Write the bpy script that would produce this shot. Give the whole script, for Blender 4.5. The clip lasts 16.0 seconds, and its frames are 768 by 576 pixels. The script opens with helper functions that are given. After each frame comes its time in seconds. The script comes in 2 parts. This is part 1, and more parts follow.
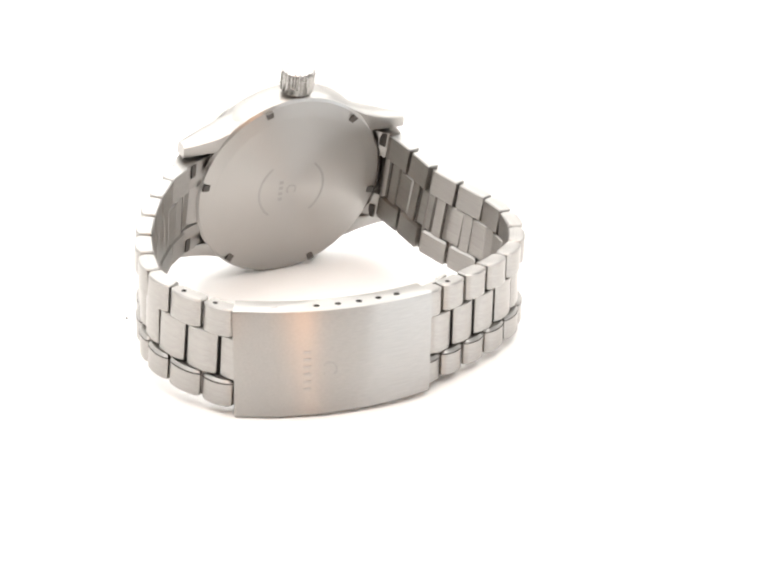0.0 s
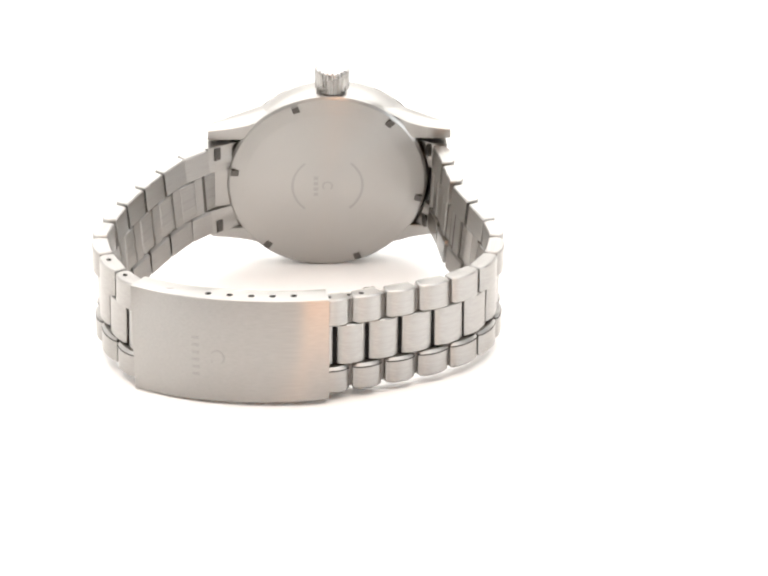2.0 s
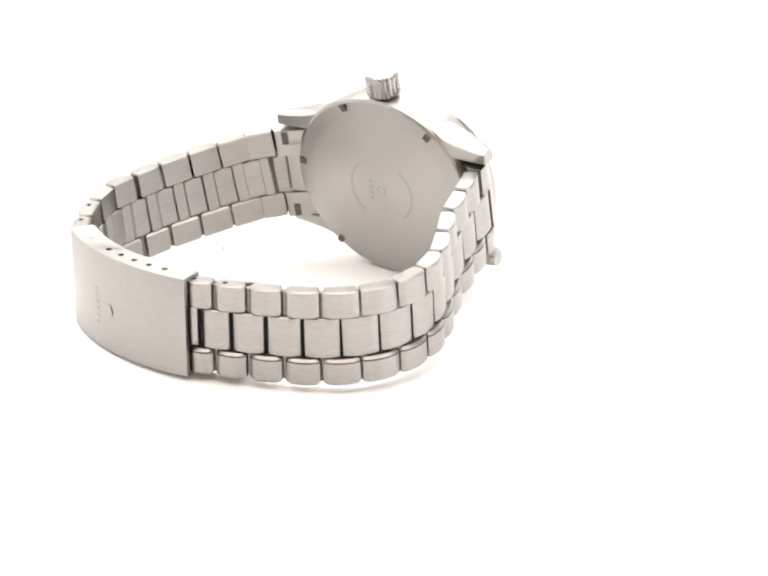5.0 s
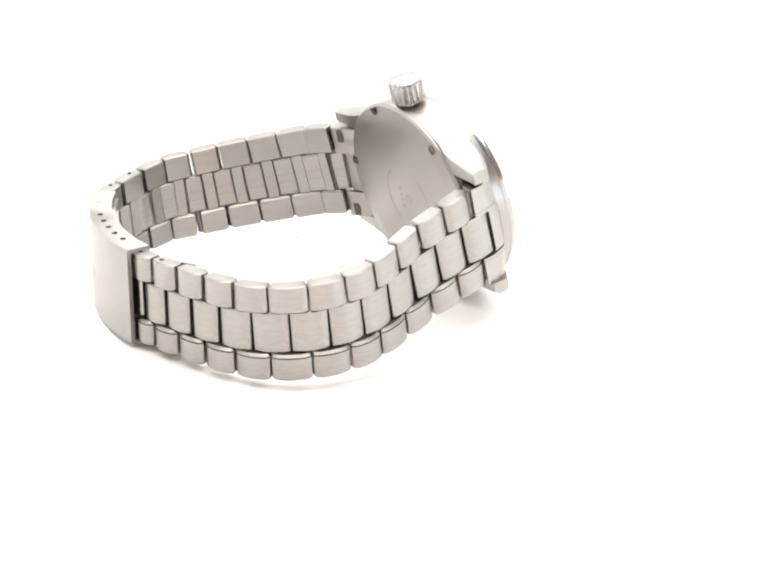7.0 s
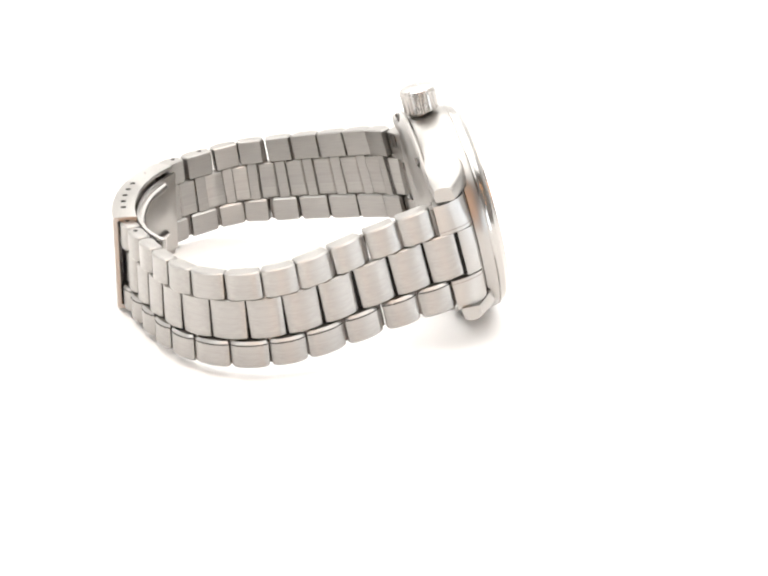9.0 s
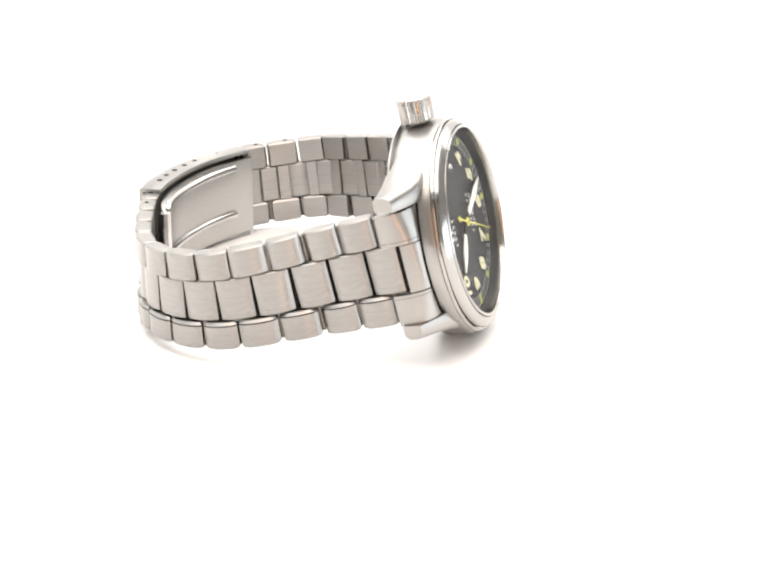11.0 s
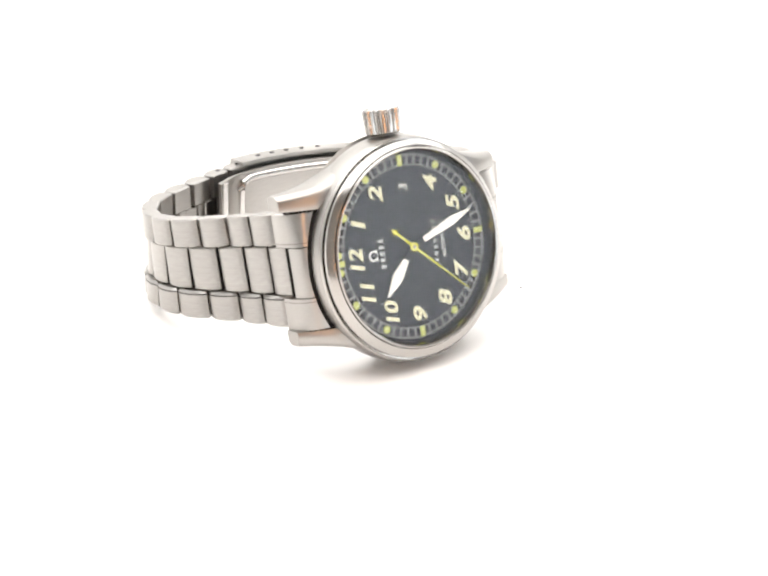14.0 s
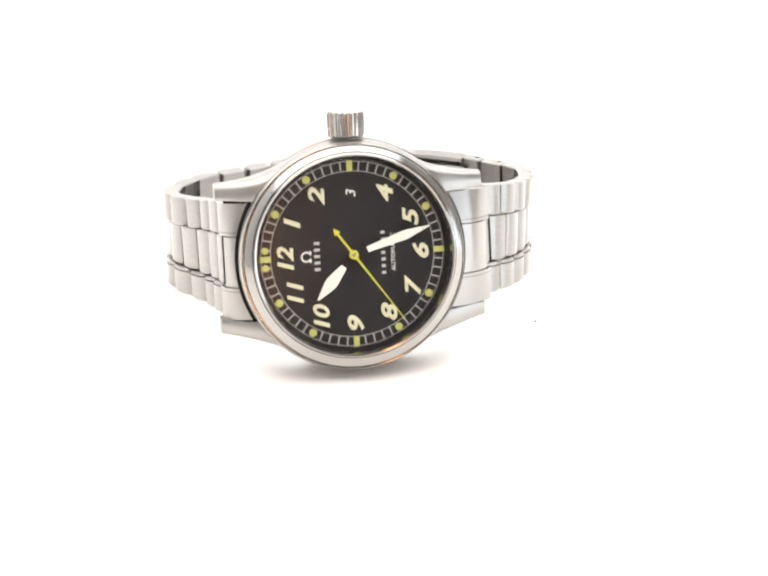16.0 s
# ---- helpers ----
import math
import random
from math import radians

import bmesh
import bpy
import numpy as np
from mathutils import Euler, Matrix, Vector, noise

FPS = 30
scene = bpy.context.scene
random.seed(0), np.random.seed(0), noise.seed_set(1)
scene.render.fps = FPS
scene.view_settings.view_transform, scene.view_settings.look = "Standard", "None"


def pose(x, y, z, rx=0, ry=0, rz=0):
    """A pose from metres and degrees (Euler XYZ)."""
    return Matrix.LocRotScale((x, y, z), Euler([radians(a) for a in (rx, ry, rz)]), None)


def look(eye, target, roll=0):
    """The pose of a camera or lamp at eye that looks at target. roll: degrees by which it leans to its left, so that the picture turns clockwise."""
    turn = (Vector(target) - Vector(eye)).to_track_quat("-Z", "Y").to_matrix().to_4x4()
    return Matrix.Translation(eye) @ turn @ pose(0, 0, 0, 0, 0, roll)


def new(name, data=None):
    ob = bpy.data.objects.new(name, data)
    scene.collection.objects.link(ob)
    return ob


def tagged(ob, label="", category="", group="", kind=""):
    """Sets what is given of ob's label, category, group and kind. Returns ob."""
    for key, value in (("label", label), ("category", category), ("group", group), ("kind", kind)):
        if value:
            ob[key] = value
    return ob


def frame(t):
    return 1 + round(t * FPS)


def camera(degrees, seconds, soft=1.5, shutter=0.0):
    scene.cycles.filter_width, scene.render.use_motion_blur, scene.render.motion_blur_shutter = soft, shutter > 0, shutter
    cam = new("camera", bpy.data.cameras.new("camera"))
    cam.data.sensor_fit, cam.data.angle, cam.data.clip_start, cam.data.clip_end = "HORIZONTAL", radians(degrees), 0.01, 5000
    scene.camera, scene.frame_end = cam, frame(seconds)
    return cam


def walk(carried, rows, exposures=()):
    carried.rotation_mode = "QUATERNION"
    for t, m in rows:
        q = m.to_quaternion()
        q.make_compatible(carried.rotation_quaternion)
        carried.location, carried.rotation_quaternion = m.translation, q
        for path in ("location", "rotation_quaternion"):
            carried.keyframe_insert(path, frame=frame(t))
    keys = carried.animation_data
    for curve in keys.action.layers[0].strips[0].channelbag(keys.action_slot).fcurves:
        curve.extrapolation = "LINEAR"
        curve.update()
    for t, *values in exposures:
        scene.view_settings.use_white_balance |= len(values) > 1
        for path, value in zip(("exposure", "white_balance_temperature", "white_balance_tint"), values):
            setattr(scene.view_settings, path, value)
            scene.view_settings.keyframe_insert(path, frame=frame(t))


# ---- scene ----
MM = 0.001

# camera: it stands still before a slowly turning plate
cam = camera(28.57, 16.0, soft=2.4)
EYE = Vector((0.0, -0.24247, 0.1054))
YAW, PITCH = radians(-2.132), radians(-22.627)
AHEAD = Vector((-math.sin(YAW) * math.cos(PITCH), math.cos(YAW) * math.cos(PITCH), math.sin(PITCH)))
walk(cam, [(0.0, look(EYE, EYE + AHEAD, 0.964)), (16.0, look(EYE, EYE + AHEAD, 0.964))], exposures=[(0.0, -0.19), (16.0, -0.19)])

# light of the photo tent
world = bpy.data.worlds.new("world")
world.use_nodes = True
world.node_tree.nodes["Background"].inputs[0].default_value = (0.9, 0.95, 1.0, 1)
world.node_tree.nodes["Background"].inputs[1].default_value = 0.15
scene.world = world


def area_lamp(name, power, size_x, size_y, m, color=(1, 1, 1)):
    data = bpy.data.lights.new(name, "AREA")
    data.shape, data.size, data.size_y, data.energy, data.color = "RECTANGLE", size_x, size_y, power, color
    ob = new(name, data)
    ob.matrix_world = m
    return ob


area_lamp("overhead_softbox", 19.5, 1.4, 1.15, look((0, 0.0, 0.9), (0, 0.0001, 0)), (1.0, 0.99, 0.975))
area_lamp("rear_softbox", 4.6, 1.3, 0.40, look((0, 0.42, 0.36), (0, 0, 0.06)), (1.0, 0.99, 0.98))
area_lamp("warm_lamp", 0.26, 0.36, 0.12, Matrix.Translation((-0.03, -0.12, 0.42)) @ Matrix.Rotation(radians(48), 4, "Z"), (1.0, 0.48, 0.18))
area_lamp("warm_strip", 0.15, 0.022, 0.26, look((0.066, -0.313, 0.16), (0, 0, 0.15)), (1.0, 0.45, 0.16))
area_lamp("window_light", 1.65, 0.64, 0.22, look((0.60, -0.27, 0.09), (0, 0, 0.03)), (0.84, 0.92, 1.0))


# ---- materials
def material(name, color, rough=0.5, metal=0.0):
    m = bpy.data.materials.new(name)
    m.use_nodes = True
    b = m.node_tree.nodes["Principled BSDF"]
    b.inputs["Base Color"].default_value = (*color, 1)
    b.inputs["Roughness"].default_value = rough
    b.inputs["Metallic"].default_value = metal
    return m


def grain(m, stretch, scale, strength, dark, light, rough_low, rough_high, coords="Object"):
    """Brushed or mottled relief at two scales: streaks, drawn out along the axes by stretch, and broad cloudy wear."""
    t = m.node_tree
    n, l = t.nodes, t.links
    b = n["Principled BSDF"]
    tc, mp = n.new("ShaderNodeTexCoord"), n.new("ShaderNodeMapping")
    mp.inputs["Scale"].default_value = stretch
    l.new(tc.outputs[coords], mp.inputs[0])
    fine, broad = n.new("ShaderNodeTexNoise"), n.new("ShaderNodeTexNoise")
    fine.inputs["Scale"].default_value, fine.inputs["Detail"].default_value = scale, 4
    broad.inputs["Scale"].default_value, broad.inputs["Detail"].default_value = 260, 3
    l.new(mp.outputs[0], fine.inputs["Vector"])
    l.new(tc.outputs["Object"], broad.inputs["Vector"])
    ramp = n.new("ShaderNodeMix")
    ramp.data_type = "RGBA"
    l.new(fine.outputs[0], ramp.inputs[0])
    ramp.inputs[6].default_value, ramp.inputs[7].default_value = (*dark, 1), (*light, 1)
    l.new(ramp.outputs[2], b.inputs["Base Color"])
    rng = n.new("ShaderNodeMapRange")
    rng.inputs[3].default_value, rng.inputs[4].default_value = rough_low, rough_high
    l.new(broad.outputs[0], rng.inputs[0])
    l.new(rng.outputs[0], b.inputs["Roughness"])
    bump = n.new("ShaderNodeBump")
    bump.inputs["Strength"].default_value, bump.inputs["Distance"].default_value = strength, 0.00004
    l.new(fine.outputs[0], bump.inputs["Height"])
    l.new(bump.outputs[0], b.inputs["Normal"])
    return m


def brushed(name, streaks, axis, amount=0.8, low=0.28, high=0.36, tone=1.0, depth=0.13):
    """Steel brushed round an axis of its object: glossy along the strokes, dull across them."""
    m = material(name, (0.5, 0.485, 0.46), 0.3, 1.0)
    grain(m, streaks, 3800 if depth > 0.1 else 6000, depth, [tone * (1 - 1.5 * depth) * c for c in (0.43, 0.417, 0.398)], [tone * (1 + 1.5 * depth) * c for c in (0.43, 0.417, 0.398)], low, high)
    b = m.node_tree.nodes["Principled BSDF"]
    b.inputs["Anisotropic"].default_value = amount
    b.inputs["Anisotropic Rotation"].default_value = 0.25
    tangent = m.node_tree.nodes.new("ShaderNodeTangent")
    tangent.direction_type, tangent.axis = "RADIAL", axis
    m.node_tree.links.new(tangent.outputs[0], b.inputs["Tangent"])
    return m


STEEL_LINK = brushed("brushed_steel", (0.05, 1, 1), "Z", tone=0.87)
STEEL_CLASP = brushed("brushed_clasp", (0.05, 1, 1), "Z", 0.96, 0.36, 0.42, tone=0.98, depth=0.09)
STEEL_END = brushed("satin_end_link", (0.3, 0.3, 1), "Z", 0.7, tone=0.93, depth=0.06)
STEEL_BLADE = brushed("satin_blade", (0.05, 1, 1), "Z", 0.6, 0.3, 0.4, tone=1.2, depth=0.07)
STEEL_BACK = brushed("brushed_steel_back", (1, 1, 1), "Y", 0.85, 0.3, 0.4, depth=0.04)
STEEL_CASE = brushed("satin_steel", (1, 1, 1), "Y", 0.5, 0.3, 0.4, tone=0.9, depth=0.06)
STEEL_BEZEL = brushed("satin_bezel", (1, 1, 1), "Y", 0.5, 0.14, 0.2, depth=0.05)
STEEL_POLISHED = grain(material("polished_steel", (0.62, 0.6, 0.58), 0.12, 1.0), (1, 1, 1), 1500, 0.02, (0.58, 0.565, 0.545), (0.66, 0.645, 0.625), 0.1, 0.17)
STEEL_CROWN = grain(material("worn_crown_steel", (0.5, 0.49, 0.47), 0.3, 1.0), (1, 1, 1), 2500, 0.05, (0.42, 0.41, 0.395), (0.54, 0.53, 0.51), 0.23, 0.31)
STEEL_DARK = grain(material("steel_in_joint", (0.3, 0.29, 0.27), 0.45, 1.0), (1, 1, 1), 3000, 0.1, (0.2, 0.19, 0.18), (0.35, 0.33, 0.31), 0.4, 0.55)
ENGRAVED = grain(material("engraved_steel", (0.35, 0.34, 0.32), 0.42, 1.0), (1, 1, 1), 4000, 0.1, (0.34, 0.33, 0.315), (0.4, 0.39, 0.375), 0.4, 0.48)
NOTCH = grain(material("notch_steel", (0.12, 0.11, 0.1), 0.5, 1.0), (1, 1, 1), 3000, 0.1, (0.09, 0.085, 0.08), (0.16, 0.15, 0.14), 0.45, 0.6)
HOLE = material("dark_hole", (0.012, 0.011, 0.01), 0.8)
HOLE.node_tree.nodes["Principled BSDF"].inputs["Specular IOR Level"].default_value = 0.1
DIAL = grain(material("black_dial", (0.012, 0.012, 0.014), 0.4), (1, 1, 1), 6000, 0.0, (0.005, 0.005, 0.007), (0.009, 0.009, 0.011), 0.55, 0.65)
DIAL.node_tree.nodes["Principled BSDF"].inputs["Specular IOR Level"].default_value = 0.2
LUME = grain(material("lume_green", (0.7, 0.7, 0.3), 0.6), (1, 1, 1), 3000, 0.1, (0.44, 0.47, 0.12), (0.52, 0.55, 0.17), 0.55, 0.65)
NUMERAL = grain(material("lume_cream", (0.82, 0.8, 0.55), 0.6), (1, 1, 1), 3000, 0.1, (0.62, 0.61, 0.41), (0.7, 0.69, 0.49), 0.55, 0.65)
PRINT = material("white_print", (0.75, 0.75, 0.72), 0.5)
TRACK_LIGHT = material("pale_print", (0.46, 0.46, 0.45), 0.5)
TRACK = material("grey_print", (0.34, 0.34, 0.33), 0.5)
HAND_WHITE = grain(material("hand_white", (0.85, 0.85, 0.78), 0.45), (1, 1, 1), 3000, 0.05, (0.72, 0.72, 0.65), (0.78, 0.78, 0.72), 0.4, 0.5)
HAND_BLACK = material("hand_black", (0.006, 0.006, 0.007), 0.5)
HAND_BLACK.node_tree.nodes["Principled BSDF"].inputs["Specular IOR Level"].default_value = 0.2
YELLOW = material("second_yellow", (0.6, 0.57, 0.05), 0.4)


def coated_glass():
    """Thin anti-reflective crystal: clear, with a weak mirror on its surface."""
    m = material("crystal_glass", (1, 1, 1), 0.0)
    n, l = m.node_tree.nodes, m.node_tree.links
    clear, gloss, mix = (n.new(k) for k in ("ShaderNodeBsdfTransparent", "ShaderNodeBsdfGlossy", "ShaderNodeMixShader"))
    mix.inputs[0].default_value = 0.023
    gloss.inputs["Roughness"].default_value = 0.14
    l.new(clear.outputs[0], mix.inputs[1])
    l.new(gloss.outputs[0], mix.inputs[2])
    l.new(mix.outputs[0], n["Material Output"].inputs[0])
    return m


DUST = grain(material("dust_grey", (0.2, 0.19, 0.18), 0.9), (1, 1, 1), 3000, 0.2, (0.15, 0.145, 0.14), (0.26, 0.25, 0.24), 0.85, 0.95)
GLASS = coated_glass()
PAPER = grain(material("white_sheet", (0.92, 0.915, 0.905), 0.6), (1, 1, 1), 400, 0.05, (0.91, 0.905, 0.895), (0.93, 0.925, 0.915), 0.55, 0.7)
ROOM = grain(material("room_wall", (0.25, 0.24, 0.23), 0.9), (1, 1, 1), 60, 0.2, (0.23, 0.22, 0.21), (0.27, 0.26, 0.25), 0.85, 0.95)

ROOM_PALE = grain(material("room_wall_pale", (0.68, 0.675, 0.66), 0.9), (1, 1, 1), 60, 0.2, (0.65, 0.645, 0.635), (0.71, 0.705, 0.695), 0.85, 0.95)


# ---- mesh helpers, all in millimetres
def mesh_object(name, bm, mat, sharp=35):
    bmesh.ops.recalc_face_normals(bm, faces=bm.faces)
    data = bpy.data.meshes.new(name)
    bm.to_mesh(data)
    bm.free()
    data.transform(Matrix.Scale(MM, 4))
    for p in data.polygons:
        p.use_smooth = True
    data.set_sharp_from_angle(angle=radians(sharp))
    data.materials.append(mat)
    return new(name, data)


def part(name, bm, mat, parent, label="", m=None, sharp=35):
    """One mesh under a thing or part. m: its pose in the parent's space, in millimetres."""
    ob = mesh_object(name, bm, mat, sharp)
    ob.parent = parent
    if m is not None:
        m = m.copy()
        m.translation = m.translation * MM
        ob.matrix_basis = m
    return tagged(ob, label) if label else ob


def loft(bm, rings, close_ring=True, caps=True):
    """Skins rings of equally many points."""
    rows = [[bm.verts.new(p) for p in ring] for ring in rings]
    k = len(rows[0])
    for a, b in zip(rows, rows[1:]):
        for i in range(k if close_ring else k - 1):
            j = (i + 1) % k
            bm.faces.new((a[i], a[j], b[j], b[i]))
    if caps:
        bm.faces.new(rows[0][::-1])
        bm.faces.new(rows[-1])
    return bm


def lathe(profile, steps=128, bm=None, closed=False):
    """Turns (radius, y) pairs about the y axis. closed: the profile is a ring of its own; else ends at radius 0 are joined."""
    bm = bm or bmesh.new()
    rows = []
    for r, y in profile:
        if r < 1e-6:
            rows.append([bm.verts.new((0, y, 0))])
        else:
            rows.append([bm.verts.new((r * math.sin(2 * math.pi * i / steps), y, r * math.cos(2 * math.pi * i / steps))) for i in range(steps)])
    pairs = list(zip(rows, rows[1:])) + ([(rows[-1], rows[0])] if closed else [])
    for a, b in pairs:
        for i in range(steps):
            j = (i + 1) % steps
            if len(a) == 1:
                bm.faces.new((a[0], b[j], b[i]))
            elif len(b) == 1:
                bm.faces.new((a[i], a[j], b[0]))
            else:
                bm.faces.new((a[i], a[j], b[j], b[i]))
    return bm


def plate(bm, outline, y0, y1):
    """A flat piece with the outline (x, z), from depth y0 to y1."""
    return loft(bm, [[(x, y0, z) for x, z in outline], [(x, y1, z) for x, z in outline]])


def box(bm, x0, x1, y0, y1, z0, z1):
    return plate(bm, [(x0, z0), (x1, z0), (x1, z1), (x0, z1)], y0, y1)


def smooth_curve(points, n):
    """Catmull-Rom through the points, n steps a span."""
    pts = [Vector(p) for p in points]
    pts = [2 * pts[0] - pts[1], *pts, 2 * pts[-1] - pts[-2]]
    out = []
    for a, b, c, d in zip(pts, pts[1:], pts[2:], pts[3:]):
        for i in range(n):
            t = i / n
            out.append(0.5 * (2 * b + (c - a) * t + (2 * a - 5 * b + 4 * c - d) * t * t + (3 * b - a - 3 * c + d) * t ** 3))
    return out + [pts[-2]]


def tube(bm, points, radius, sides=10):
    pts = [Vector(p) for p in points]
    rings = []
    for i, p in enumerate(pts):
        t = (pts[min(i + 1, len(pts) - 1)] - pts[max(i - 1, 0)]).normalized()
        a = t.cross(Vector((0.1, 0.2, 1))).normalized()
        b = t.cross(a)
        rings.append([p + radius * (a * math.cos(2 * math.pi * k / sides) + b * math.sin(2 * math.pi * k / sides)) for k in range(sides)])
    return loft(bm, rings)


# ---- the tent
def sheet():
    bm = bmesh.new()
    line = [(-900, 0), (300, 0)] + [(300 + 130 * math.sin(a), 130 - 130 * math.cos(a)) for a in [radians(7.5 * k) for k in range(1, 13)]] + [(430, 1000)]
    back = [(y + 2 if z > 60 else y, z - 2) for y, z in line]
    loft(bm, [[(x, y, z) for y, z in line + back[::-1]] for x in (-750, 750)])
    bm.transform(Matrix.Translation((0, 0, 0.4)))
    return tagged(mesh_object("floor", bm, PAPER), "seamless white sheet that sweeps up behind the watch", "backdrop", kind="structure")


sheet()


def wall(name, mat, label, *size):
    return tagged(mesh_object(name, box(bmesh.new(), *size), mat), label, "wall", kind="structure")


wall("wall_west", ROOM_PALE, "plain pale side wall of the room", -770, -752, -920, 460, 0, 1000)
wall("wall_east", ROOM, "plain pale side wall of the room", 752, 770, -920, 460, 0, 1000)
wall("wall_south", ROOM, "plain pale wall behind the camera", -752, 752, -920, -902, 0, 1000)
tagged(mesh_object("ceiling", box(bmesh.new(), -770, 770, -920, 460, 1002, 1015), ROOM), "plain pale ceiling over the softbox", "ceiling", kind="structure")

# ---- the watch, turned with its plate
TURN, START, CENTRE = -12.3073, -152.496, (-9.75, 20.92, 19.505)
watch = tagged(new("wristwatch"), "steel wristwatch with black dial and link bracelet lying on its side", "wristwatch")
BASE = Matrix.Translation(Vector((CENTRE[0], CENTRE[1], 0))) @ pose(0, 0, 0, 0, 0, START)
LEAN = Matrix.Translation((0, 0, CENTRE[2])) @ pose(0, 0, 0, -14.945)


def set_in(m):
    return BASE @ m


HEAD = BASE @ LEAN
CASE = HEAD @ Matrix.Translation((0.55, 0, -0.4))
BACK = HEAD @ Matrix.Translation((1.1, 0, 0.0))


def watch_head():
    # case: turned barrel and four lugs
    bm = lathe([(15.7, -0.32), (17.65, -0.32), (17.8, -0.1), (18.05, 0.9), (18.2, 2.2), (18.3, 3.4), (18.2, 4.6), (17.95, 5.7), (17.6, 6.3), (17.4, 6.5), (14.0, 6.5), (14.0, 1.0), (15.7, 1.0)], closed=True)
    for v in bm.verts:
        k = (v.co.y + 0.3) / 6.8
        v.co.x += 1.1 * k
        v.co.z -= 0.45 - 0.5 * max(0.0, k - 0.4)
    case = part("case", bm, STEEL_CASE, watch, "satin steel case with four tapered lugs", HEAD, 40)
    for sx in (-1, 1):
        for sz in (-1, 1):
            rings = []
            stations = [(7.0, 15.9, 0.75, 6.1), (9.5, 15.0, 0.7, 6.2), (11.5, 14.05, 0.7, 6.4), (13.2, 13.3, 0.85, 6.9), (15.0, 12.7, 1.4, 6.95), (17.0, 12.3, 2.25, 7.0), (19.0, 12.0, 3.3, 7.05), (20.6, 11.85, 4.2, 7.1), (21.6, 11.75, 4.8, 7.1)]
            reach = 21.2 if sx < 0 else 21.7
            for x, zo, yt, yb in stations:
                yt -= 0.7 * max(0.0, min(1.0, (x - 11.5) / 4))
                x = x if x < 13 else 13 + (x - 13) * (reach - 13) / 8.6
                zi, c = 9.42, 0.35
                ring = [(zi, yt + 0.1), (zi + c, yt), (zo - 0.8, yt + 0.05), (zo - 0.25, yt + 0.4), (zo, yt + 1.0), (zo, yb - 0.8), (zo - 0.5, yb - 0.1), (zi + c, yb), (zi, yb - 0.2)]
                rings.append([(sx * x, y, sz * z + 0.1 * (y - 1.5)) for z, y in ring])
            part("lug", loft(bmesh.new(), rings), STEEL_CASE, case, "", Matrix.Translation((0.55, 0, -0.4)), 40)
    # bezel with its step
    part("bezel_ring", lathe([(15.3, -1.3), (15.35, -2.2), (15.5, -2.5), (15.75, -2.58), (15.95, -2.45), (15.98, -1.3)], closed=True), STEEL_BEZEL, watch, "bright ring round the crystal", HEAD, 30)
    bm = lathe([(16.02, -1.0), (16.03, -2.2), (16.12, -2.3), (16.9, -1.75), (17.05, -1.6), (17.1, -1.3), (17.1, -0.5), (17.25, -0.5), (17.26, -0.9), (17.36, -0.95), (17.5, -0.7), (17.52, -0.5), (17.4, -0.25), (16.02, -0.3)], closed=True)
    for v in bm.verts:
        # the rim sits a little low on the case
        r = math.hypot(v.co.x, v.co.z)
        k = max(0.0, r - 16.15)
        v.co.x *= 1 + 0.2 * k / r
        v.co.z *= 1 + 0.2 * k / r
        v.co.z -= 0.32 * k
    part("bezel", bm, STEEL_BEZEL, watch, "satin stepped steel bezel", HEAD, 30)
    part("rehaut", lathe([(15.28, -1.4), (14.75, -0.05), (15.28, 0.1)], closed=True), HAND_BLACK, watch, "black ring between dial and crystal", HEAD)
    crystal = part("crystal", lathe([(0, -2.3), (14.9, -2.3), (15.15, -2.15), (15.25, -1.5), (0, -1.5)]), GLASS, watch, "clear flat watch crystal", HEAD, 4)
    crystal.visible_shadow = False
    # back cover
    back = part("case_back", lathe([(0, 7.5), (14.8, 7.5), (15.1, 7.46), (17.6, 7.1), (18.05, 6.75), (18.1, 6.52), (17.7, 6.4), (0, 6.4)]), STEEL_BACK, watch, "brushed steel screwed case back", BACK, 20)
    for k in range(6):
        a = radians(20 + 60 * k)
        bm = bmesh.new()
        box(bm, -0.62, 0.62, -0.3, 0.06, -1.2, 1.2)
        part("notch", bm, NOTCH, back, m=Matrix.Translation((16.3 * math.sin(a), 7.3, 16.3 * math.cos(a))) @ Matrix.Rotation(a, 4, "Y") @ Matrix.Rotation(radians(-14), 4, "X"))
    # faint engraved brackets round a small sign
    for k in range(2):
        bm = bmesh.new()
        arc = [radians(40 + 10 * i + 180 * k) for i in range(11)]
        loft(bm, [[(r * math.sin(a), y, r * math.cos(a)) for r, y in ((6.1, 7.49), (6.55, 7.49), (6.55, 7.515), (6.1, 7.515))] for a in arc])
        part("engraving", bm, ENGRAVED, back)
    bm = bmesh.new()
    arc = [radians(-50 + 14 * i) for i in range(21)]
    loft(bm, [[(-r * math.cos(a), y, r * math.sin(a)) for r, y in ((0.7, 7.49), (1.0, 7.49), (1.0, 7.515), (0.7, 7.515))] for a in arc])
    for k in range(4):
        box(bm, 1.7, 2.5, 7.49, 7.515, -2.1 + 1.15 * k, -1.4 + 1.15 * k)
    part("engraving", bm, ENGRAVED, back)
    # crown
    bm = bmesh.new()
    rings = []
    n = 80
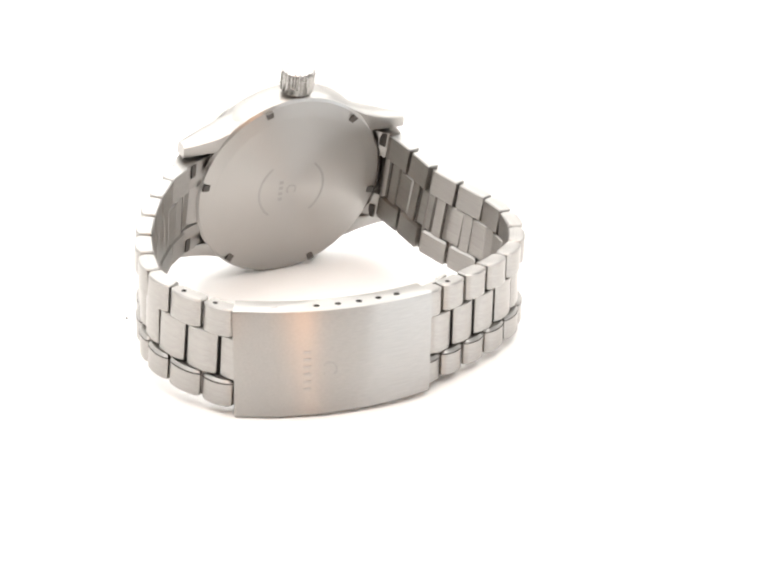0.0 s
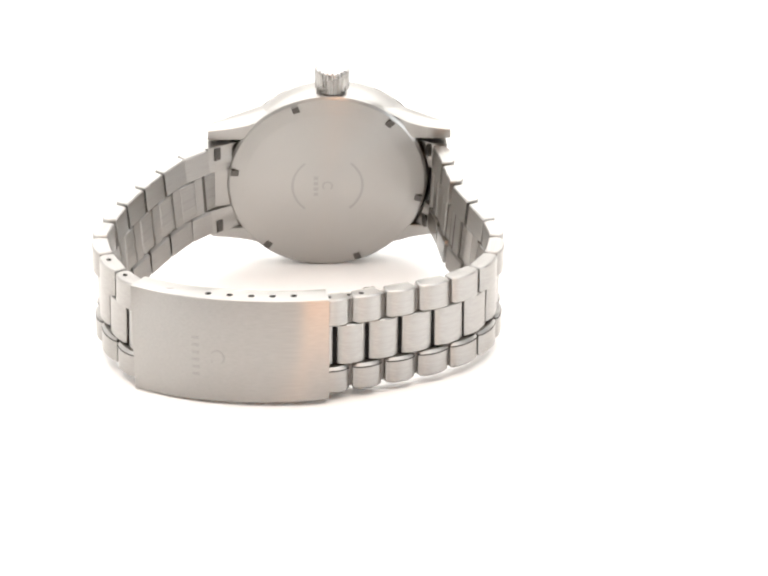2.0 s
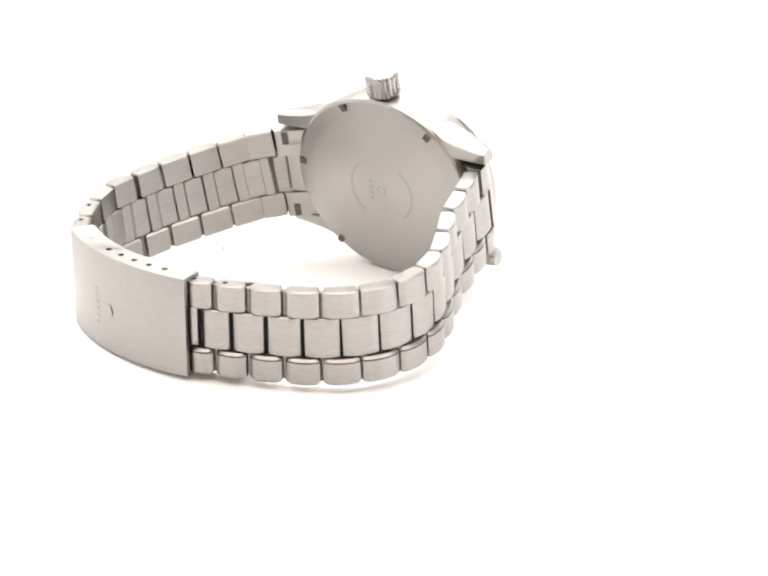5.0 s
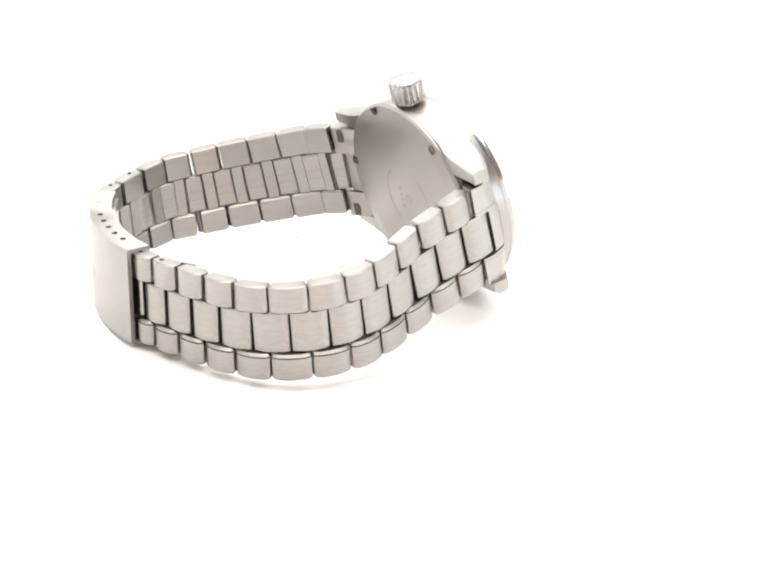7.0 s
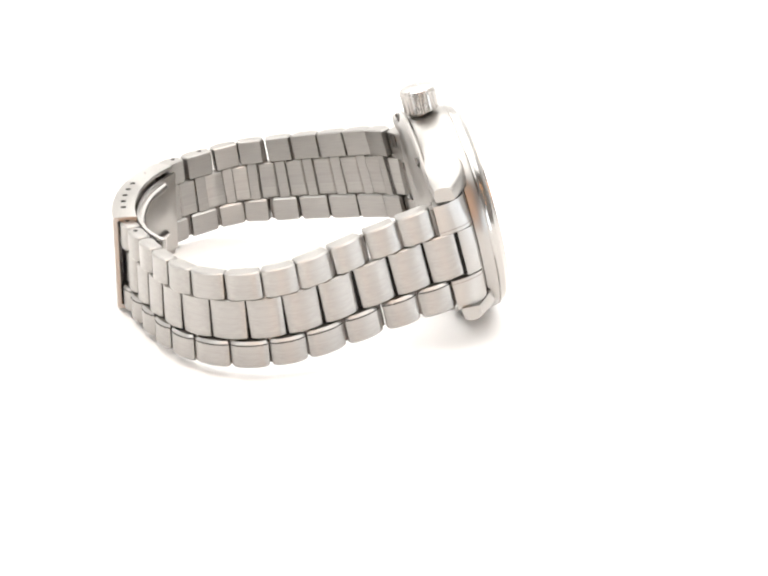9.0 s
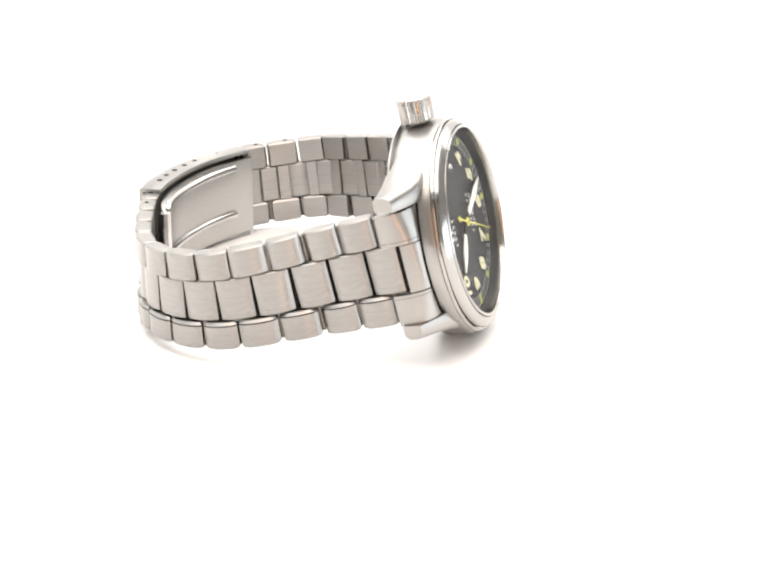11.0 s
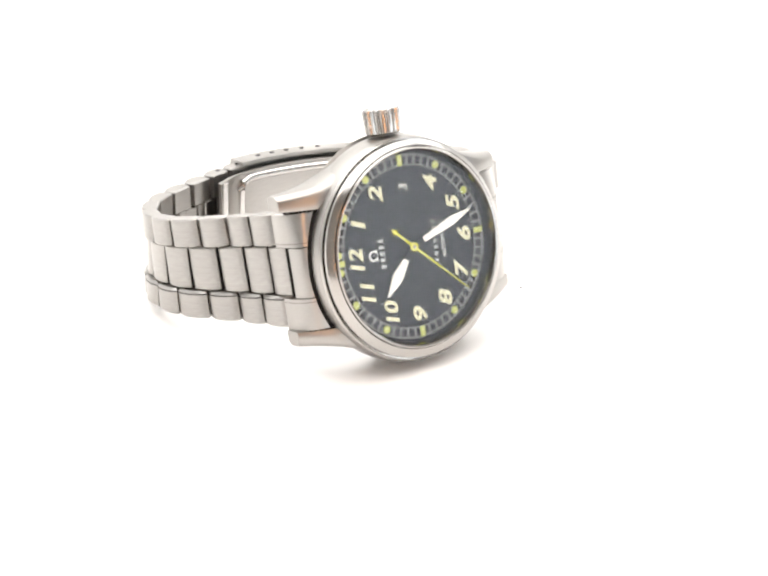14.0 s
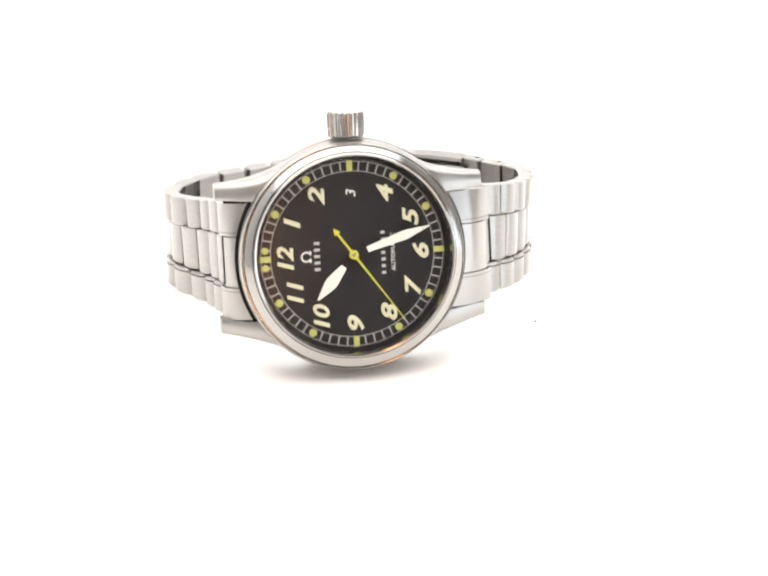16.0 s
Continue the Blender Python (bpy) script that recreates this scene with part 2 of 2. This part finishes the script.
    for z, r, cut in ((18.0, 2.3, 0), (18.25, 2.75, 0), (18.35, 2.95, 0.34), (21.7, 3.05, 0.36), (22.0, 2.9, 0.12), (22.3, 2.5, 0), (22.5, 1.4, 0), (22.55, 0.4, 0)):
        ring = []
        for i in range(n):
            d = r - (cut if i % 4 in (0, 1) else 0)
            ring.append((0.4 + d * math.sin(2 * math.pi * i / n), 3.6 + d * math.cos(2 * math.pi * i / n), z))
        rings.append(ring)
    loft(bm, rings)
    part("crown", bm, STEEL_CROWN, watch, "fluted steel winding crown", HEAD, 30)
    bm = bmesh.new()
    loft(bm, [[(0.4 + 1.9 * math.sin(2 * math.pi * i / 32), 4.0 + 1.9 * math.cos(2 * math.pi * i / 32), z) for i in range(32)] for z in (16.6, 18.1)])
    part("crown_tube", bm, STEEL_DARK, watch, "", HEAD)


watch_head()


def hour_place(angle, radius):
    """x and z on the dial; 12 is at -x, 3 at +z."""
    a = radians(angle)
    return -radius * math.cos(a), radius * math.sin(a)


def lettering(text, size, wide, shear, bold):
    cu = bpy.data.curves.new("letters", "FONT")
    cu.body, cu.size, cu.align_x, cu.align_y, cu.shear = text, size * MM, "CENTER", "CENTER", shear
    cu.extrude, cu.bevel_depth, cu.bevel_resolution = 0.03 * MM, bold * MM, 0
    ob = new("letters", cu)
    bpy.context.view_layer.update()
    data = bpy.data.meshes.new_from_object(ob.evaluated_get(bpy.context.evaluated_depsgraph_get()))
    bpy.data.objects.remove(ob)
    xs = [v.co.x for v in data.vertices]
    ys = [v.co.y for v in data.vertices]
    data.transform(Matrix.Diagonal((wide, 1, 1, 1)) @ Matrix.Translation((-(min(xs) + max(xs)) / 2, -(min(ys) + max(ys)) / 2, 0)))
    return data


# letters read upright when 12 is on top: their right is +z, their top is -x, their face is -y
UPRIGHT = Matrix(((0, -1, 0, 0), (0, 0, -1, 0), (1, 0, 0, 0), (0, 0, 0, 1)))


def dial_text(name, text, x, z, size, wide, shear, bold, mat, parent, label=""):
    data = lettering(text, size, wide, shear, bold)
    data.materials.append(mat)
    ob = new(name, data)
    ob.parent = parent
    ob.matrix_basis = Matrix.Translation((x * MM, -0.04 * MM, z * MM)) @ UPRIGHT
    return tagged(ob, label) if label else ob


def dial_bar(name, x, z, sx, sz, mat, parent, turn=0.0, thick=0.06, label=""):
    bm = bmesh.new()
    box(bm, -sx / 2, sx / 2, -thick, 0, -sz / 2, sz / 2)
    return part(name, bm, mat, parent, label, Matrix.Translation((x, -0.005, z)) @ Matrix.Rotation(radians(turn), 4, "Y"))


def dial_dot(name, x, z, r, mat, parent):
    bm = bmesh.new()
    plate(bm, [(r * math.cos(2 * math.pi * i / 24), r * math.sin(2 * math.pi * i / 24)) for i in range(24)], -0.12, 0)
    return part(name, bm, mat, parent, "", Matrix.Translation((x, -0.005, z)))


def watch_dial():
    dial = part("dial", lathe([(0, 0), (14.7, 0), (14.7, 0.5), (0, 0.5)]), DIAL, watch, "matt black dial with cream numerals", HEAD)
    for number in range(1, 13):
        if number != 3:
            x, z = hour_place(30 * number, 10.85 if number != 12 else 10.7)
            dial_text("numeral", str(number), x, z, 3.4, 1.45 if number < 10 else 1.2, 0.26, 0.11, NUMERAL, dial)
    dial_text("date", "3", 0, 9.6, 2.2, 1.2, 0.2, 0.0, PRINT, dial, "white date numeral 3")
    for number in range(1, 13):
        x, z = hour_place(30 * number, 13.8)
        if number % 3:
            dial_dot("marker", x, z, 0.62, LUME, dial)
        else:
            dial_bar("marker", x, z, 1.7, 0.9, LUME, dial, turn=30 * number, thick=0.12)
    for side in (-1, 1):
        x, z = hour_place(side * 5.6, 13.9)
        dial_dot("marker", x, z, 0.55, LUME, dial)
    # printed minute track
    bm = bmesh.new()
    for r in (12.95, 14.45):
        lathe([(r, -0.03), (r + 0.12, -0.03), (r + 0.12, 0.0), (r, 0.0)], bm=bm, closed=True)
    for minute in range(60):
        if minute % 5:
            a = radians(6 * minute)
            rot = Matrix.Rotation(a, 3, "Y")
            ring = [rot @ Vector((-r, 0, w)) for r, w in ((13.0, -0.12), (14.5, -0.12), (14.5, 0.12), (13.0, 0.12))]
            loft(bm, [[(p.x, y, p.z) for p in ring] for y in (-0.035, -0.002)])
    tagged(part("minute_track", bm, TRACK, dial, "grey printed minute track"), kind="stuff")
    # maker's sign and name as plain shapes, and the printed word below
    sx, sz = -7.4, 0.0
    bm = bmesh.new()
    arc = [radians(-140 + 14 * i) for i in range(21)]
    loft(bm, [[(sx - r * math.cos(a), y, sz + r * math.sin(a)) for r, y in ((0.6, -0.03), (0.85, -0.03), (0.85, 0.0), (0.6, 0.0))] for a in arc])
    box(bm, sx + 0.55, sx + 0.8, -0.03, 0, 0.25, 0.95)
    box(bm, sx + 0.55, sx + 0.8, -0.03, 0, -0.95, -0.25)
    part("emblem", bm, PRINT, dial, "small white printed emblem")
    for k in range(5):
        dial_bar("name_bar", -5.7, -2.04 + 1.02 * k, 0.9, 0.46, TRACK_LIGHT, dial, thick=0.03)
    for k in range(7):
        dial_bar("name_bar", 4.85, -3.18 + 1.06 * k, 0.66, 0.46, TRACK_LIGHT, dial, thick=0.03)
    dial_text("word", "AUTOMATIC", 6.4, 0, 0.95, 1.1, 0, 0.0, PRINT, dial, "white printed word")


watch_dial()


def hand_pose(angle, depth):
    # a hand is built along -x (towards 12) and turned clockwise as seen from the front
    return HEAD @ Matrix.Translation((0, depth, 0)) @ Matrix.Rotation(radians(angle), 4, "Y")


def watch_hands():
    for name, angle, depth, stem, outline, label in (
        ("hour_hand", 311, -0.45, 2.6, [(2.4, 0.5), (5.4, 0.98), (6.2, 0.92), (9.1, 0.1)], "white leaf-shaped hour hand"),
        ("minute_hand", 162.5, -0.65, 2.6, [(2.3, 0.45), (8.4, 0.74), (9.2, 0.7), (12.9, 0.08)], "white leaf-shaped minute hand"),
    ):
        bm = bmesh.new()
        pts = [(-r, w) for r, w in outline] + [(-r, -w) for r, w in outline[::-1]]
        plate(bm, pts, -0.1, 0.1)
        hand = part(name, bm, HAND_WHITE, watch, label, hand_pose(angle, depth))
        bm = bmesh.new()
        plate(bm, [(-stem, 0.3), (-stem, -0.3), (0, -0.6), (0.6, 0), (0, 0.6)], -0.08, 0.08)
        part("stem", bm, HAND_BLACK, hand, "black stem at the hub")
    bm = bmesh.new()
    plate(bm, [(-13.2, 0.05), (0.0, 0.16), (4.2, 0.16), (4.2, 0.55), (5.3, 0.0), (4.2, -0.55), (4.2, -0.16), (0.0, -0.16), (-13.2, -0.05)], -0.06, 0.06)
    lathe([(0.35, -0.1), (0.72, -0.1), (0.72, 0.08), (0.35, 0.08)], steps=32, bm=bm, closed=True)
    return part("second_hand", bm, YELLOW, watch, "thin yellow sweep second hand", hand_pose(138, -0.9))


second_hand = watch_hands()
part("hub", lathe([(0, -1.05), (0.3, -1.05), (0.34, -0.1), (0, -0.1)], steps=24), STEEL_DARK, watch, "", HEAD)

# ---- bracelet: the upper outer edge of each joint, from case to clasp
TWELVE = [(-20.3, 9.9, 26.1), (-21.4, 15.5, 24.4), (-22.2, 20.8, 22.7), (-24.3, 26.0, 21.2), (-26.4, 31.5, 19.9), (-26.8, 37.3, 18.85), (-25.1, 43.2, 18.05), (-21.4, 48.5, 17.55),
          (-16.3, 52.0, 17.3), (-10.9, 54.4, 17.2), (-5.6, 56.4, 17.2), (-0.4, 58.2, 17.2), (4.6, 59.4, 17.2)]
SIX = [(23.4, 9.2, 26.6), (28.1, 12.1, 25.5), (31.9, 16.3, 24.1), (35.1, 21.0, 22.8), (37.8, 26.0, 21.6), (39.6, 31.5, 20.5), (40.6, 37.1, 19.7), (39.2, 42.8, 18.8), (36.3, 48.6, 18.1), (33.0, 53.2, 17.7)]
CASE_UP = Vector((0, 0.258, 0.966))


def link_profile(length, thick, bulge, taper):
    h = length / 2
    pts = []
    for k in range(13):
        f = -1 + k / 6
        pts.append((f * h, -bulge * (0.66 * f * f + 0.34 * abs(f) ** 8)))
    return pts + [(h, -thick * 0.6), (h - taper, -thick), (-h + taper, -thick), (-h, -thick * 0.6)]


def link_mesh(length, thick, bulge, height, bevel=0.2, taper=0.35):
    prof = link_profile(length, thick, bulge, taper)
    small = [(f * (1 - 2 * bevel / length), n * (1 - 2 * bevel / thick) - bevel) for f, n in prof]
    return loft(bmesh.new(), [[(f, n, z) for f, n in p] for z, p in ((-height / 2, small), (-height / 2 + bevel, prof), (height / 2 - bevel, prof), (height / 2, small))])


def strand(joints, lead, side, bored, taper):
    """Links from joint to joint; lead: the joint's place half a link before the first. side: -1 where outward is to the left of the way."""
    joints = [Vector(j) for j in joints]
    count = len(joints) - 1

    def at(u):
        if u < 0:
            return joints[0].lerp(Vector(lead), min(1.0, -2 * u))
        i = min(int(u), count - 1)
        return joints[i].lerp(joints[i + 1], u - i)

    def width(u):
        return 18.2 - taper * max(0.0, min(1.0, u / 6.5))

    def up(u):
        w = CASE_UP.lerp(Vector((0, 0, 1)), max(0.0, min(1.0, u / 6.0)))
        t = at(min(count, u + 0.7)) - at(max(-0.5, u - 0.7))
        t.z *= 1 - 0.4 * max(0.0, min(1.0, u / 4))
        t.normalize()
        return (w - t * t.dot(w)).normalized()

    def frame_at(u0, u1, share):
        """The pose of a piece from u0 to u1 whose middle lies at that share of the width, counted from the upper edge."""
        a, b = (at(u) - up(u) * width(u) * share for u in (u0, u1))
        t = (b - a).normalized()
        w = up((u0 + u1) / 2)
        w = (w - t * t.dot(w)).normalized()
        n = t.cross(w) * side
        m = Matrix((n.cross(w), n, w)).transposed().to_4x4()
        m.translation = (a + b) / 2
        return m, (b - a).length

    for i in range(count):
        w = width(i + 0.5)
        outer = w * 0.28
        middle = w - 2 * outer - 0.25
        back_cut = 0.15 if i < 4 else 0.4
        slack = 0.5 if i < 4 else 0.72
        for share in (0.14, 0.86):
            m, length = frame_at(i, i + 1, share)
            link = part("outer_link", link_mesh(length - slack, 2.9, 0.85, outer, 0.2 if share < 0.5 else 0.38, back_cut), STEEL_LINK, watch, "", set_in(m))
            if share > 0.5:
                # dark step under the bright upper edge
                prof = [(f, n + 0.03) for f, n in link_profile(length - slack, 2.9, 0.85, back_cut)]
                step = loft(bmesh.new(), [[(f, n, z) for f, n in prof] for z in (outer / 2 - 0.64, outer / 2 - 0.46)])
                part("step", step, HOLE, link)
            if i in bored and share < 0.5:
                bm = plate(bmesh.new(), [(0.4 * math.cos(2 * math.pi * q / 20), 0.4 * math.sin(2 * math.pi * q / 20)) for q in range(20)], -0.02, 0.3)
                part("pin_hole", bm, HOLE, link, "", Matrix.Translation((0.9, -1.4, outer / 2)) @ Matrix.Rotation(radians(-90), 4, "X"))
        # inner bar that joins the two outer pieces
        m, length = frame_at(i, i + 1, 0.5)
        part("link_bar", link_mesh(length * 0.34, 0.75, 0.1, middle + 0.2, 0.1, 0.1), STEEL_LINK, watch, "", set_in(m @ Matrix.Translation((0, -1.95, 0))))
        for f in (-0.235, 0.235):
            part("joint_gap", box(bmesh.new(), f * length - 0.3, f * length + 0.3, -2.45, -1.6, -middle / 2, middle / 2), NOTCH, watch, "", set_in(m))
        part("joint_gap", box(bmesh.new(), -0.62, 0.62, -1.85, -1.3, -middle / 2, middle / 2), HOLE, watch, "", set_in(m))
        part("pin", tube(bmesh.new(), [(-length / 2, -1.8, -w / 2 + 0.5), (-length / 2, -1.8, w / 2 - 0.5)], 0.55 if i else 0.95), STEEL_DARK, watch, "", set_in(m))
        m, length = frame_at(i - 0.5, i + 0.5, 0.5)
        part("center_link", link_mesh(length - 0.38 - 0.42 * min(1.0, i / 5), 2.2, 0.65, middle, 0.2, length * 0.2), STEEL_LINK, watch, "", set_in(m @ Matrix.Translation((0, -0.4, 0))))
        if i == 0:
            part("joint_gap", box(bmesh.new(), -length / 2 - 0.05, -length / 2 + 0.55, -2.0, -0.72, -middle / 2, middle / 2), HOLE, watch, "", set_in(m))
    # the last half link runs into the clasp
    m, length = frame_at(count - 0.5, count + 0.4, 0.5)
    part("center_link", link_mesh(length - 0.8, 2.0, 0.4, width(count) * 0.44 - 0.25, 0.2, length * 0.2), STEEL_LINK, watch, "", set_in(m @ Matrix.Translation((0, -0.7, 0))))


strand(TWELVE, (-20.5, 7.2, 26.9), -1, (10, 11), 2.6)
strand(SIX, (22.0, 7.35, 26.85), 1, (7, 8), 2.0)


def end_links():
    for sx in (-1, 1):
        # surface runs from the case's rim down to the first joint
        run = [(15.6, 1.9), (17.3, 2.3), (18.8, 3.1), (20.0, 4.4), (20.6, 5.9), (20.6, 7.6)] if sx < 0 else [(15.6, 1.0), (17.5, 1.6), (19.3, 2.6), (21.0, 4.0), (22.4, 5.5), (23.7, 7.2)]
        run = smooth_curve([(x, y, 0) for x, y in run], 4)
        for z0, z1, stop in ((-9.15 if sx < 0 else -9.2, -4.05, 0), (-3.87, 3.87, 7 if sx < 0 else 3), (4.05, 9.15 if sx < 0 else 9.2, 0)):
            rows = []
            line = run[:len(run) - stop]
            first, last = line[0].x, line[-1].x
            way = (line[-1] - line[-3]).normalized()
            for k in range(9):
                z = z0 + (z1 - z0) * k / 8
                edge = math.sqrt((18.85 if sx < 0 else 17.9) ** 2 - z * z)
                end = max(last, edge + 1.2)
                out = [(edge + (end - edge) * max(0.0, (p.x - first) / (last - first)), p.y) for p in line]
                # the inner face runs back from the joint to the rim of the case back
                a = (out[-1][0] - 2.5 * way.y, out[-1][1] + 2.5 * way.x)
                cut = max(0.0, min(1.0, (abs(z) - 6.0) / 1.5))
                b = (edge + (0.1 if sx > 0 else -0.9), 6.6 - 0.9 * cut)
                inner = [(a[0] + (b[0] - a[0]) * q / 6, a[1] + (b[1] - a[1]) * q / 6) for q in range(7)]
                tongue = [(edge + 0.05, 4.4), (edge - 0.3, 4.3), (edge - 0.3, 3.7), (edge + 0.02, 3.6)]
                rows.append([(sx * x, y, z) for x, y in out + inner + tongue])
            bm = loft(bmesh.new(), rows)
            bmesh.ops.triangulate(bm, faces=[f for f in bm.faces if len(f.verts) > 4], ngon_method="EAR_CLIP")
            link = part("end_link", bm, STEEL_END, watch, "", CASE)
            if z1 - z0 < 6:
                # step beside the middle piece
                zs = math.copysign(4.62, z0)
                edge = math.sqrt((18.85 if sx < 0 else 17.9) ** 2 - zs * zs)
                end = max(last, edge + 1.2)
                top = [(edge + (end - edge) * max(0.0, (p.x - first) / (last - first)), p.y) for p in line]
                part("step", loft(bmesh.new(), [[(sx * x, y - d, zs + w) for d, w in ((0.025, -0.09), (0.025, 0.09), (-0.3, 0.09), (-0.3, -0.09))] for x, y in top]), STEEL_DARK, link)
        # open sockets of the spring bar on the inner side
        for sz in (-1, 1):
            at_x, at_y, lean = (20.3, 7.55, 32) if sx > 0 else (-17.75, 6.8, -67)
            part("socket", box(bmesh.new(), -0.6, 0.6, -0.5, 0.55, -1.25, 1.25), NOTCH, watch, "", CASE @ Matrix.Translation((at_x, at_y, sz * 7.7)) @ Matrix.Rotation(radians(lean), 4, "Z"))
        if sx > 0:
            continue
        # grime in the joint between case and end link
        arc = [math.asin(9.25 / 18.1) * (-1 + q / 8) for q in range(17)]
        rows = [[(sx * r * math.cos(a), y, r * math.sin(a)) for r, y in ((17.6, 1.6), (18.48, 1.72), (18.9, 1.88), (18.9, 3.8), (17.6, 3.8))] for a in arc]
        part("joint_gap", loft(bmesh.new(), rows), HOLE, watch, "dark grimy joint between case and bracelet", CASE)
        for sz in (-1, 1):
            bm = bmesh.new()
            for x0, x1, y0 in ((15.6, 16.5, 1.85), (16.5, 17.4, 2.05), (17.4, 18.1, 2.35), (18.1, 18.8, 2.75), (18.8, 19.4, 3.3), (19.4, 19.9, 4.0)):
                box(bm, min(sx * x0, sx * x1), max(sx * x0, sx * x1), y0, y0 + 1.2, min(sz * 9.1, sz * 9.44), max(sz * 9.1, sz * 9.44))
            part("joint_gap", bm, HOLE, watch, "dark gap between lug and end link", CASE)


end_links()


def clasp():
    arc = smooth_curve([(3.3, 60.0, 0), (8.5, 60.4, 0), (14.8, 60.0, 0), (21.2, 58.7, 0), (27.5, 56.3, 0), (33.0, 53.1, 0)], 6)
    bottom, top, deep, thick = 0.42, 17.8, 4.0, 0.7

    def offset(d):
        out = []
        for i, p in enumerate(arc):
            t = (arc[min(i + 1, len(arc) - 1)] - arc[max(i - 1, 0)]).normalized()
            out.append(p + Vector((t.y, -t.x, 0)) * d)
        return out

    sections = []
    lines = {d: offset(d) for d in (0, 0.12, 0.4, thick, deep)}
    for i in range(len(arc)):
        ring = [(0.4, top, 0), (0.12, top - 0.12, 0), (0.0, top - 0.4, 0), (0.0, bottom + 0.4, 0), (0.12, bottom + 0.12, 0), (0.4, bottom, 0), (deep, bottom, 0), (deep, bottom + thick, 0), (thick, bottom + thick, 0), (thick, top - thick, 0), (deep, top - thick, 0), (deep, top, 0)]
        lift = 0.8 * (1 - i / (len(arc) - 1))
        sections.append([(lines[d][i].x, lines[d][i].y, z + lift * (z < 9)) for d, z, _ in ring])
    bm = loft(bmesh.new(), sections)
    cover = part("clasp_cover", bm, STEEL_CLASP, watch, "brushed steel folding clasp cover with five holes", BASE, 30)
    # adjusting holes in the upper flange
    for x, y in ((8.5, 58.3), (11.65, 58.35), (14.8, 58.1), (18.0, 57.55), (21.2, 56.8)):
        bm = bmesh.new()
        plate(bm, [(0.5 * math.cos(2 * math.pi * i / 20), 0.5 * math.sin(2 * math.pi * i / 20)) for i in range(20)], -0.02, 0.3)
        part("pin_hole", bm, HOLE, cover, "", Matrix.Translation((x, y, top)) @ Matrix.Rotation(radians(-90), 4, "X"))
    bm = bmesh.new()
    box(bm, -0.55, 0.55, -0.02, 0.3, -0.15, 0.15)
    part("slot", bm, STEEL_DARK, cover, "", Matrix.Translation((27.0, 54.6, top)) @ Matrix.Rotation(radians(-90), 4, "X"))
    # engraved sign, as plain strokes across the cover
    for k in range(6):
        bm = bmesh.new()
        p = offset(-0.012)[20]
        box(bm, -0.6, 0.6, -0.03, 0.03, -0.22, 0.22)
        part("engraving", bm, ENGRAVED, cover, "", Matrix.Translation((p.x, p.y, 5.2 + 1.2 * k)) @ pose(0, 0, 0, 0, 0, -22))
    bm = bmesh.new()
    arc_z = [radians(-140 + 20 * k) for k in range(15)]
    loft(bm, [[(r * math.sin(a), y, r * math.cos(a)) for r, y in ((0.95, -0.03), (1.25, -0.03), (1.25, 0.03), (0.95, 0.03))] for a in arc_z])
    p = offset(-0.012)[17]
    part("engraving", bm, ENGRAVED, cover, "", Matrix.Translation((p.x, p.y, 8.2)) @ pose(0, 0, 0, 0, 0, -18))
    # folding blade inside
    spine = smooth_curve([(-4.2, 51.9, 0), (-0.2, 54.2, 0), (4.0, 55.5, 0), (8.5, 56.1, 0), (14.8, 55.7, 0), (21.2, 54.4, 0), (27.5, 51.9, 0), (31.5, 49.6, 0)], 4)

    def inward(d):
        out = []
        for i, p in enumerate(spine):
            t = (spine[min(i + 1, len(spine) - 1)] - spine[max(i - 1, 0)]).normalized()
            out.append(p + Vector((t.y, -t.x, 0)) * d)
        return out

    bm = loft(bmesh.new(), [[(a.x, a.y, 1.4), (b.x, b.y, 1.4), (b.x, b.y, 16.3), (a.x, a.y, 16.3)] for a, b in zip(spine, inward(0.6))])
    blade = part("folding_blade", bm, STEEL_BLADE, watch, "bright steel folding blade inside the clasp", BASE)
    # one pressed ridge that runs down the blade and back
    crest = inward(0.65)
    loop = [(i, 14.9) for i in range(24, 7, -1)] + [(6.6, 14.4), (6.1, 13.2), (6.1, 7.4), (6.6, 6.2)] + [(i, 5.7) for i in range(8, 25)]
    line = []
    for i, z in loop:
        k = int(i)
        p = crest[k].lerp(crest[k + 1], i - k)
        line.append((p.x, p.y, z))
    part("ridge", tube(bmesh.new(), line, 0.8, 14), STEEL_POLISHED, blade, "polished pressed ridge")
    p = inward(0.5)[1]
    part("hinge", tube(bmesh.new(), [(p.x, p.y, 1.6), (p.x, p.y, 16.1)], 0.85, 16), STEEL_POLISHED, blade)


clasp()


# ---- a crumb of dust on the plate
def dust():
    bm = bmesh.new()
    bmesh.ops.create_icosphere(bm, subdivisions=2, radius=0.24)
    rng = random.Random(5)
    for v in bm.verts:
        v.co *= 0.75 + 0.5 * rng.random()
        v.co.z *= 0.6
    bm.transform(BASE @ Matrix.Translation((34.4, 11.0, 0.55)))
    return tagged(mesh_object("dust_speck", bm, DUST), "tiny dark grey crumb of dust on the sheet", "dust")


speck = dust()


# ---- motion
def motions():
    times = [0.5 * k for k in range(33)]
    walk(speck, [(t, pose(0, 0, 0, 0, 0, TURN * t)) for t in times])
    walk(watch, [(t, pose(0, 0, 0, 0, 0, TURN * t)) for t in times])
    rows = []
    for t in times:
        m = hand_pose(234 - 6 * (16 - t), -0.9)
        m.translation = m.translation * MM
        rows.append((t, m))
    walk(second_hand, rows)


motions()
